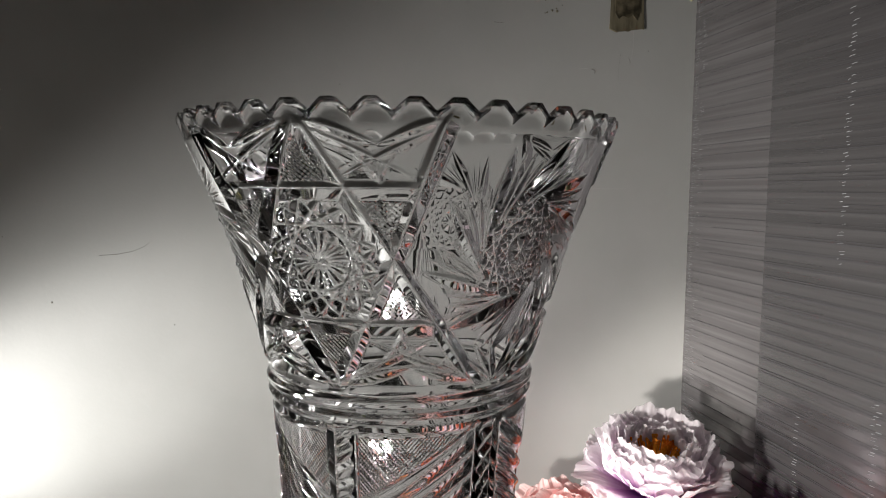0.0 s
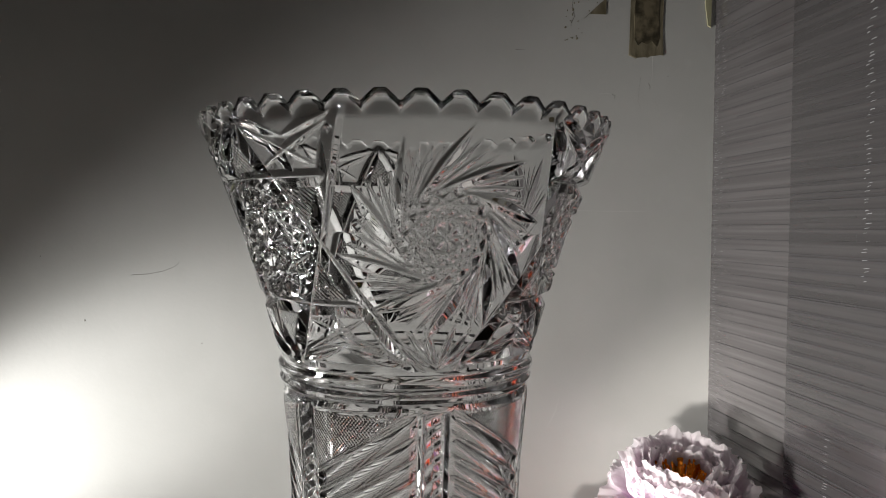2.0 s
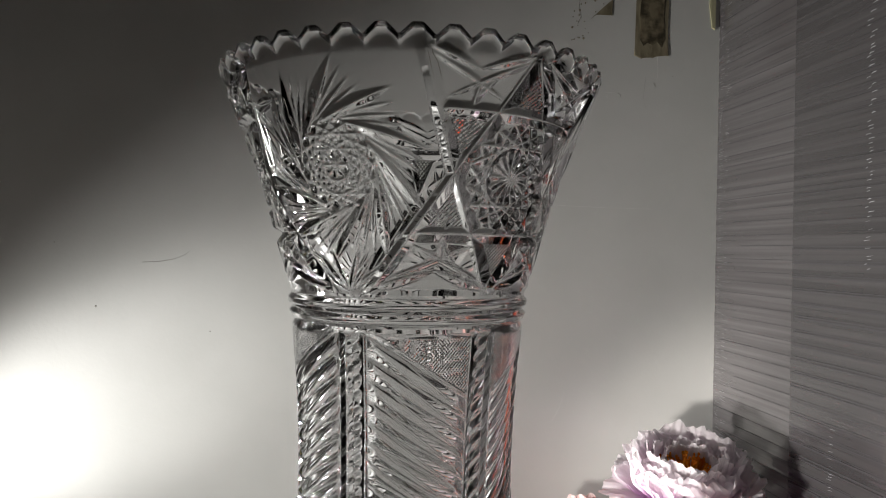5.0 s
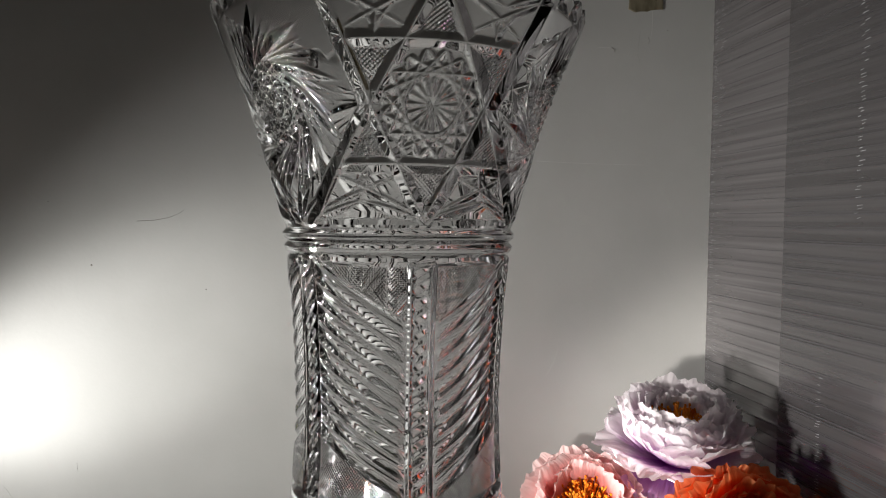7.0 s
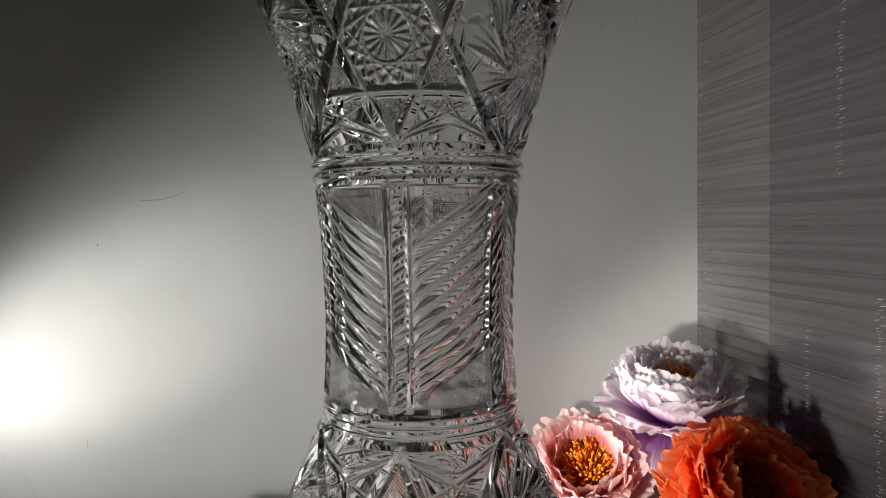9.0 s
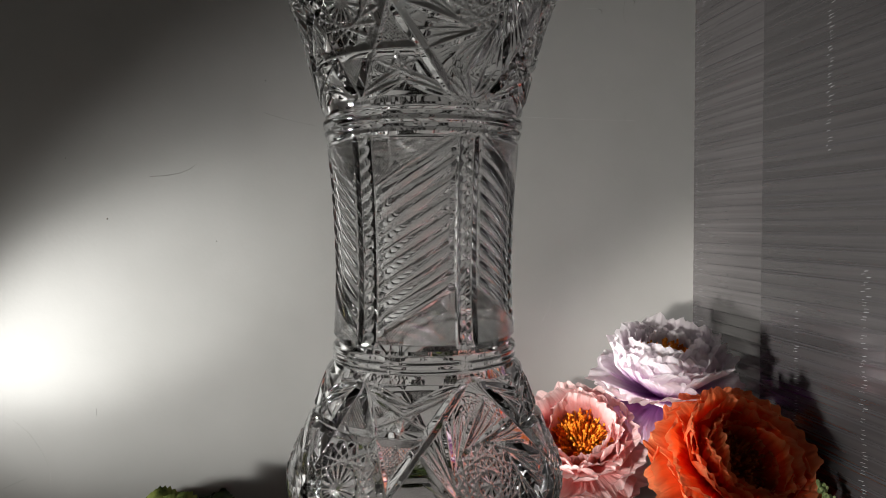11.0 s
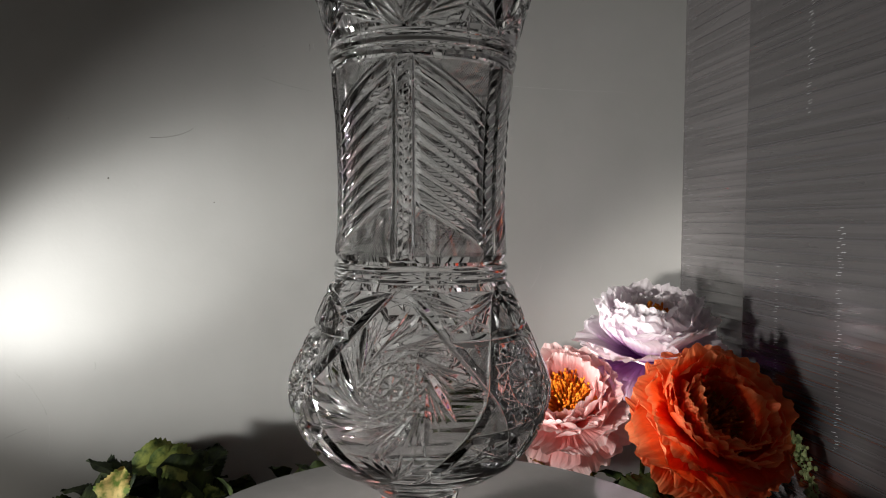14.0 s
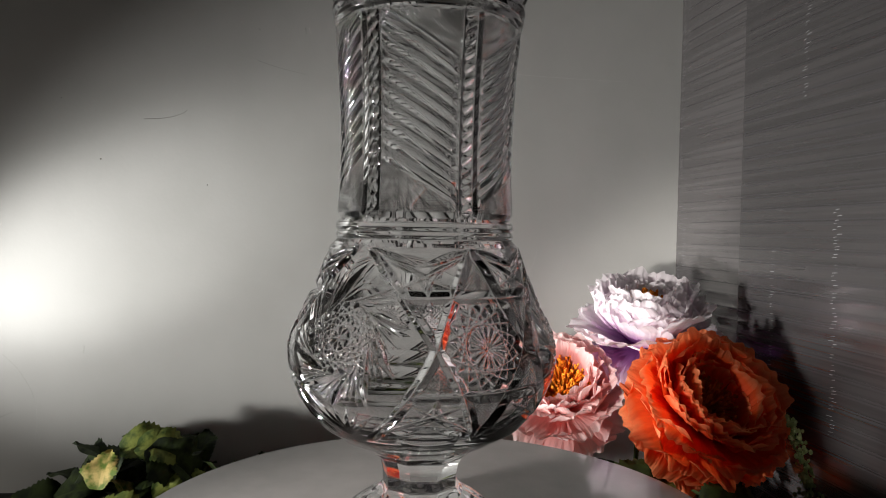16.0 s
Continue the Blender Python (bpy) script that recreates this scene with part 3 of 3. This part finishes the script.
def strip_mesh(name, X, Y, Z, U, Hm, parent, flip=False, label=""):
    rows, n = X.shape
    me = bpy.data.meshes.new(name)
    me.vertices.add(rows * n)
    me.vertices.foreach_set("co", np.stack([X, Y, Z], -1).astype(np.float32).ravel())
    i = np.arange(rows - 1)[:, None] * n
    j = np.arange(n)[None, :]
    k = (j + 1) % n
    quad = np.stack([i + j, i + k, i + n + k, i + n + j], -1).reshape(-1, 4)
    if flip:
        quad = quad[:, ::-1]
    count = len(quad)
    me.loops.add(count * 4)
    me.polygons.add(count)
    me.loops.foreach_set("vertex_index", np.ascontiguousarray(quad, dtype=np.int32).ravel())
    me.polygons.foreach_set("loop_start", np.arange(count, dtype=np.int32) * 4)
    me.polygons.foreach_set("use_smooth", np.ones(count, dtype=bool))
    me.update(calc_edges=True)
    uv = me.uv_layers.new(name="UVMap")
    flat = np.stack([U, Z], -1).reshape(-1, 2)[quad.ravel()]
    uv.data.foreach_set("uv", flat.astype(np.float32).ravel())
    at = me.attributes.new("hatch", "FLOAT", "POINT")
    at.data.foreach_set("value", np.ascontiguousarray(Hm, dtype=np.float32).ravel())
    me.materials.append(GLASS)
    ob = new(name, me)
    ob.parent = parent
    if label:
        ob["label"] = label
    return ob


def rows_of(z0, z1, step):
    """Heights along the silhouette at about equal steps of its length."""
    z = np.linspace(z0, z1, 400)
    s = np.concatenate([[0], np.cumsum(np.hypot(np.diff(z), np.diff(np.interp(z, SZ, SR))))])
    return np.interp(np.linspace(0, s[-1], max(3, int(s[-1] / step) + 1)), s, z)


vase = tagged(new("vase"), "tall clear cut-crystal vase with stars, pinwheels and toothed rim", "vase")
SPLIT = [("foot", 0.0, 0.0235, 0.0008, ""), ("stem", 0.0235, 0.0485, 0.0008, "short faceted clear stem"), ("bulb", 0.0485, 0.1622, 0.00044, "round cut bulb with stars and pinwheels"),
         ("lower_collar", 0.1622, 0.1745, 0.0005, "double ring collar"), ("neck", 0.1745, 0.2785, 0.00048, "waisted neck with slanting flutes"),
         ("upper_collar", 0.2785, 0.2915, 0.0005, "double ring collar"), ("bowl", 0.2915, 0.3835, 0.00042, "flared bowl with saw-tooth rim")]
last_row = None
for name, a, b, step, label in SPLIT:
    X, Y, Z, U, Hm = vase_strip(rows_of(a, b, step), teeth=(name == "bowl"))
    if name == "foot":
        base = [(0.0, 0.0035), (0.030, 0.0030), (0.038, 0.0)]
        ang = np.arange(N) / N * 2 * math.pi - math.pi / 3
        bx = np.array([np.full(N, max(r, 1e-5)) * np.cos(ang) for r, _ in base])
        by = np.array([np.full(N, max(r, 1e-5)) * np.sin(ang) for r, _ in base])
        bz = np.array([np.full(N, z) for _, z in base])
        X, Y, Z = np.vstack([bx, X]), np.vstack([by, Y]), np.vstack([bz, Z])
        U, Hm = np.vstack([U[:1]] * 3 + [U]), np.vstack([Hm[:1] * 0] * 3 + [Hm])
    strip_mesh(name, X, Y, Z, U, Hm, vase, label=label)
    last_row = (X[-1], Y[-1], Z[-1])
# the smooth hollow inside, from the rim down
wall_t = 0.0072
zi = np.concatenate([np.linspace(0.3815, 0.3740, 7), np.linspace(0.3700, 0.075, 62), np.linspace(0.073, 0.0600, 10)])
ri = np.interp(zi, np.convolve(SZ, np.ones(3) / 3, "valid"), np.convolve(SR, np.ones(3) / 3, "valid")) - np.interp(zi, [0.335, 0.3815], [wall_t, 0.0036])
ri = np.minimum(ri, np.interp(zi, [0.0600, 0.0605, 0.062, 0.066, 0.073, 0.085, 0.12], [0.0001, 0.012, 0.026, 0.042, 0.054, 0.0665, 0.08]))
ang = np.arange(N) / N * 2 * math.pi - math.pi / 3
rx, ry, rz = last_row
rim_r = np.hypot(rx, ry)
inX = np.vstack([rx, (rim_r - 0.0022) * np.cos(ang)] + [r * np.cos(ang) for r in ri])
inY = np.vstack([ry, (rim_r - 0.0022) * np.sin(ang)] + [r * np.sin(ang) for r in ri])
drop = (rz - rz.max())
inZ = np.vstack([rz, rz + 0.0002] + [np.full(N, z) + drop * max(0.0, 1 - i / 3) for i, z in enumerate(zi)])
strip_mesh("hollow", inX, inY, inZ, np.zeros_like(inX), np.zeros_like(inX), vase, label="smooth polished inside of the vase")


# ---- flowers ----
def petal_mesh(name, L, W, cup, ruffle, seed, curl=0.0, material=None):
    """One silk petal: narrow at its base, cupped, with a crinkled outer edge and a hair's thickness."""
    rnd = random.Random(seed)
    nu, nv = 40, 12
    ph = [rnd.uniform(0, 6.28) for _ in range(4)]
    P = []
    for j in range(nv + 1):
        v = j / nv
        w = W * (0.16 + 0.84 * min(1, v * 1.35) ** 0.75) * (1 - 0.22 * max(0, (v - 0.72) / 0.28) ** 2)
        row = []
        for i in range(nu + 1):
            u = 2 * i / nu - 1
            y = L * v * (1 - 0.26 * abs(u) ** 2.4 * v)
            y += L * v ** 4 * (0.035 * math.sin(6 * u + ph[0]) + 0.026 * math.sin(15 * u + ph[1]) + 0.009 * rnd.uniform(-1, 1))
            z = cup * W * (u * u) * (0.3 + 0.7 * v) + cup * 0.9 * L * v * v - curl * L * max(0, v - 0.6) ** 2 * 2.2
            z += ruffle * v ** 2.2 * (0.5 * math.sin(5.5 * u + ph[2]) + 0.30 * math.sin(11.5 * u + ph[3] + 2 * v) + 0.30 * v ** 3 * math.sin(21 * u + ph[0])) + ruffle * 0.20 * v * math.sin(33 * u + ph[1] + 3 * v) + ruffle * 0.10 * v * rnd.uniform(-1, 1)
            row.append((u * w, y, z))
        P.append(row)
    me = bpy.data.meshes.new(name)
    verts = [p for row in P for p in row]
    n = nu + 1
    faces = [(j * n + i, j * n + i + 1, (j + 1) * n + i + 1, (j + 1) * n + i) for j in range(nv) for i in range(nu)]
    me.from_pydata(verts, [], faces)
    uv = me.uv_layers.new(name="UVMap")
    for k, lp in enumerate(me.loops):
        j, i = divmod(lp.vertex_index, n)
        uv.data[k].uv = (i / nu, j / nv)
    for p in me.polygons:
        p.use_smooth = True
    me.materials.append(material)
    return me


def stamens(parent, material, n, r, h, seed, label):
    rnd = random.Random(seed)
    dome = bmesh.new()
    bmesh.ops.create_icosphere(dome, subdivisions=2, radius=r * 0.62, matrix=Matrix.Diagonal((1, 1, 0.5, 1)))
    heart = part("centre", dome, material, parent, label, True)
    for k in range(n):
        a, q = rnd.uniform(0, 6.28), r * math.sqrt(rnd.random())
        x, y = q * math.cos(a), q * math.sin(a)
        hh = h * rnd.uniform(0.7, 1.1) * (1 - 0.3 * q / r)
        lean = 1.0 + 0.5 * rnd.random()
        bm = tube_bm([(x * 0.6, y * 0.6, 0), (x * 0.85, y * 0.85, hh * 0.6), (x * lean, y * lean, hh)], 0.0007, 4)
        bmesh.ops.create_icosphere(bm, subdivisions=1, radius=0.0015, matrix=Matrix.Translation((x * lean, y * lean, hh)) @ Matrix.Diagonal((1, 1, 1.5, 1)))
        part("stamen", bm, material, heart)


def peony(name_label, m, rings, mats, stamen, size, seed, stem_to):
    """rings: count, start radius, height, elevation, length, width, cup, ruffle, curl, material index."""
    rnd = random.Random(seed)
    ob = tagged(new("peony"), name_label, "flower", group="silk peonies")
    ob.matrix_world = m
    for ri_, (cnt, r, zo, el, L, W, cup, ruf, curl, mi) in enumerate(rings):
        variants = [petal_mesh("petal", L * size, W * size, cup, ruf * size, seed * 100 + ri_ * 10 + q, curl, mats[mi]) for q in range(3)]
        for k in range(cnt):
            p = new("petal", variants[k % 3])
            p.parent = ob
            az = 360 * k / cnt + rnd.uniform(-9, 9) + ri_ * 23
            s = rnd.uniform(0.9, 1.08)
            p.matrix_basis = pose(0, 0, zo * size, 0, 0, az) @ pose(0, r * size, 0, el + rnd.uniform(-7, 7), rnd.uniform(-8, 8), 0) @ Matrix.Diagonal((s, s, s, 1))
    stamens(ob, stamen[0], stamen[1], stamen[2] * size, stamen[3] * size, seed, "fine orange stamen tuft")
    inv = m.inverted()
    foot = inv @ Vector(stem_to)
    part("stem", tube_bm([(0, 0, 0.002), (0, 0, -0.02), foot * 0.5 + Vector((0, 0, -0.012)), foot], 0.0028, 7), STEM, ob, "green wire stem")
    return ob


FULL = [(7, 0.06, -0.16, -10, 1.0, 0.62, 0.10, 0.050, 0.30, 1), (7, 0.10, -0.12, 14, 1.04, 0.66, 0.20, 0.055, 0.34, 0), (8, 0.18, -0.06, 40, 1.0, 0.66, 0.24, 0.056, 0.28, 0),
        (8, 0.26, 0.0, 58, 0.92, 0.62, 0.22, 0.056, 0.19, 0), (8, 0.30, 0.02, 70, 0.84, 0.56, 0.20, 0.050, 0.11, 0), (7, 0.32, 0.04, 80, 0.74, 0.46, 0.14, 0.043, 0.04, 0)]
OPEN = [(8, 0.10, -0.16, -14, 1.0, 0.62, 0.10, 0.040, 0.22, 0), (9, 0.12, -0.10, 6, 1.02, 0.62, 0.18, 0.046, 0.26, 0), (9, 0.18, -0.04, 24, 0.98, 0.62, 0.22, 0.050, 0.22, 0),
        (9, 0.26, 0.0, 40, 0.90, 0.60, 0.22, 0.050, 0.15, 0), (8, 0.32, 0.0, 56, 0.80, 0.54, 0.20, 0.046, 0.08, 0), (8, 0.34, 0.0, 68, 0.66, 0.46, 0.12, 0.037, 0.00, 0), (7, 0.32, 0.02, 74, 0.46, 0.34, 0.11, 0.031, 0.00, 0)]
CUPPED = [(6, 0.06, -0.16, -14, 1.0, 0.62, 0.15, 0.050, 0.30, 0), (7, 0.10, -0.10, 14, 1.0, 0.62, 0.23, 0.053, 0.28, 0), (7, 0.18, -0.04, 40, 0.98, 0.62, 0.24, 0.050, 0.20, 0), (7, 0.28, 0.0, 60, 0.92, 0.60, 0.20, 0.050, 0.14, 0), (6, 0.34, 0.0, 74, 0.80, 0.54, 0.16, 0.040, 0.08, 0)]
peony("white silk peony with lilac base and golden centre", pose(0.296, 0.335, 0.055, 13, -4, 0), FULL, (WHITE_PETAL, LILAC_PETAL), (STAMEN_Y, 210, 0.34, 0.78), 0.073, 11, (0.29, 0.34, GROUND))
peony("salmon pink silk peony, cupped, with golden stamens", pose(0.203, 0.338, -0.007, 38, -22, 0), CUPPED, (PINK_PETAL, PINK_PETAL), (STAMEN_Y, 200, 0.40, 0.62), 0.066, 12, (0.24, 0.36, GROUND))
peony("large red-orange silk peony with rust centre", pose(0.307, 0.232, 0.002, 50, 4, 8), OPEN, (ORANGE_PETAL, ORANGE_PETAL), (STAMEN_R, 170, 0.34, 0.42), 0.071, 13, (0.325, 0.29, GROUND))


# ---- greenery ----
def leaf_mesh(L, W, lobes, seed, material):
    """A toothed leaf folded along its midrib, thin but two-sided."""
    rnd = random.Random(seed)
    n = 26
    me = bpy.data.meshes.new("leaf")
    bm = bmesh.new()
    mid = [bm.verts.new((0, L * i / n, 0.10 * L * math.sin(math.pi * i / n) - 0.12 * L * (i / n) ** 2)) for i in range(n + 1)]
    for sgn in (-1, 1):
        edge, half = [], []
        for i in range(n + 1):
            t = i / n
            w = W * math.sin(math.pi * min(1, t * 0.93 + 0.07)) ** 0.8 * (1 + 0.10 * math.cos(lobes * math.pi * t)) * (1.15 - 0.35 * t)
            w *= 1 + (0.07 if i % 2 else -0.04) + rnd.uniform(-0.04, 0.04)
            if i == n:
                w = 0.0006
            zz = mid[i].co.z + 0.35 * w + 0.16 * W * math.sin(13 * t + seed) * t
            half.append(bm.verts.new((sgn * w * 0.5, L * t, mid[i].co.z + 0.28 * w)))
            edge.append(bm.verts.new((sgn * w, L * t + (0.02 * L if i % 2 else 0), zz - 0.25 * w * t)))
        for i in range(n):
            for a, b in ((mid, half), (half, edge)):
                f = (a[i], b[i], b[i + 1], a[i + 1])
                bm.faces.new(f if sgn > 0 else f[::-1])
    bm.to_mesh(me)
    bm.free()
    for p in me.polygons:
        p.use_smooth = True
    me.materials.append(material)
    return me


LEAVES = {k: [leaf_mesh(L, W, lb, s, m) for L, W, lb, s in ((0.060, 0.024, 3, 1), (0.050, 0.022, 5, 2), (0.042, 0.016, 2, 3), (0.055, 0.020, 4, 4))]
          for k, m in (("d", LEAF_DARK), ("m", LEAF_MID), ("y", LEAF_YEL))}


def spray_of_leaves(label, origin, specs, twig):
    """specs: kind, variant, x, y, z, rx, ry, rz, scale, all about the origin."""
    ob = tagged(new("foliage"), label, "foliage")
    ob.location = origin
    part("twig", tube_bm(twig, 0.0016, 6, 0.6), BROWN, ob, "thin brown twig")
    for kind, var, x, y, z, rx, ry, rz, s in specs:
        p = new("leaf", LEAVES[kind][var])
        p.parent = ob
        p.matrix_basis = pose(x, y, z, rx, ry, rz) @ Matrix.Diagonal((s, s, s, 1))
    return ob


g = random.Random(21)
left = [("y", 1, -0.054, -0.075, 0.036, 60, 0, -14, 0.82), ("y", 0, -0.030, -0.060, 0.016, 40, 20, 60, 0.6), ("m", 3, -0.044, -0.040, 0.064, 12, 42, -72, 1.1), ("m", 0, -0.026, -0.045, 0.070, -12, 35, -95, 0.95),
        ("d", 0, -0.008, -0.040, 0.064, -42, 32, -80, 1.25), ("d", 3, 0.006, -0.046, 0.062, -62, 25, -100, 1.3), ("d", 1, -0.010, -0.050, 0.072, -55, 30, -130, 1.2), ("d", 1, -0.052, -0.040, 0.052, -26, -40, 78, 1.1),
        ("d", 0, -0.060, -0.055, 0.030, -14, -30, 85, 0.95), ("d", 2, -0.10, -0.04, 0.014, 0, -20, 92, 1.4), ("m", 0, -0.060, -0.080, 0.008, 4, 35, -105, 1.1), ("m", 2, 0.000, -0.060, 0.040, -50, 40, -150, 1.0), ("m", 1, 0.020, -0.05, 0.026, 20, 30, -80, 0.7)]
for _ in range(50):
    x = g.uniform(-0.09, 0.04)
    left.append(("d", g.randrange(4), x, g.uniform(-0.045, 0.0), g.uniform(0.004, 0.044 - 5.0 * (x + 0.02) ** 2), g.uniform(0, 60), g.uniform(-45, 45), g.uniform(-120, 120), g.uniform(0.65, 0.95)))
spray_of_leaves("dark green ivy cluster with one yellowing leaf", (-0.222, 0.425, GROUND), left, [(0.04, -0.02, 0.003), (0, -0.02, 0.03), (-0.05, -0.02, 0.02), (-0.13, -0.03, 0.004)])
trail = []
for k in range(46):
    x = g.uniform(-0.16, 0.17)
    trail.append((("m" if k % 9 == 0 else "d"), g.randrange(4), x, g.uniform(-0.03, 0.03), g.uniform(0.02, 0.045 if x < -0.06 else 0.062), g.uniform(0, 70), g.uniform(-40, 40), g.uniform(-180, 180), g.uniform(0.45, 0.75)))
spray_of_leaves("low trailing dark ivy behind the turntable", (-0.02, 0.385, GROUND), trail, [(-0.16, 0, 0.003), (-0.05, 0.01, 0.03), (0.06, 0, 0.03), (0.17, 0, 0.004)])
right = [("y", 1, -0.075, 0.03, 0.052, 45, 0, 60, 0.9), ("m", 0, -0.055, 0.02, 0.045, 40, 10, -20, 0.9), ("m", 2, 0.028, -0.03, 0.035, 60, 0, -40, 0.9), ("m", 3, 0.05, -0.045, 0.025, 50, 0, 20, 0.8)]
for _ in range(60):
    right.append(("d", g.randrange(4), g.uniform(-0.10, 0.12), g.uniform(-0.16, 0.06), g.uniform(0.004, 0.055), g.uniform(0, 80), g.uniform(-40, 40), g.uniform(-180, 180), g.uniform(0.6, 1.0)))
spray_of_leaves("dark green leaves under the silk peonies", (0.262, 0.30, GROUND), right, [(-0.1, 0.04, 0.003), (0, 0, 0.03), (0.1, -0.12, 0.004)])

# spray of small green buds leaning on the panel side
bud_spray = tagged(new("bud_spray"), "green spray of tiny buds beside the orange peony", "foliage")
pts = [Vector((0.366, 0.130, GROUND)), Vector((0.364, 0.138, -0.092)), Vector((0.361, 0.146, -0.056)), Vector((0.357, 0.154, -0.020)), Vector((0.352, 0.166, 0.014))]
part("stalk", tube_bm(pts, 0.0014, 6, 0.5), STEM, bud_spray, "thin green stalk")
for k in range(280):
    t = g.uniform(0.4, 3.99)
    i = int(t)
    c = pts[i].lerp(pts[i + 1], t - i)
    o = Vector((g.gauss(0, 1), g.gauss(0, 1), g.gauss(0, 0.6))) * (0.0065 * (1.25 - t / 4))
    bm = bmesh.new()
    bmesh.ops.create_icosphere(bm, subdivisions=1, radius=0.0017 * g.uniform(0.6, 1.2), matrix=Matrix.Translation(c + o) @ Matrix.Diagonal((1, 1, 1.3, 1)))
    part("bud", bm, BUD, bud_spray)
for k, (tx, ty, tz) in enumerate(((0.332, 0.10, -0.075), (0.345, 0.09, -0.07), (0.325, 0.115, -0.095))):
    part("blade", tube_bm([pts[1], pts[1].lerp(Vector((tx, ty, tz)), 0.5) + Vector((0, 0, 0.02)), (tx, ty, tz)], 0.0016, 5, 0.3), BUD, bud_spray)


# ---- what turns ----
TURN = -11.95


def motions():
    """The turntable and the vase on it turn steadily, clockwise from above; the vase stands off the axis."""
    steps = [i * 0.5 for i in range(33)]
    walk(turntable, [(t, table_pose @ pose(0, 0, 0, 0, 0, TURN * t)) for t in steps])
    walk(vase, [(t, pose(0, 0, 0, 0, 0, TURN * t) @ pose(-0.0099, -0.0138, 0.0003)) for t in steps])


motions()
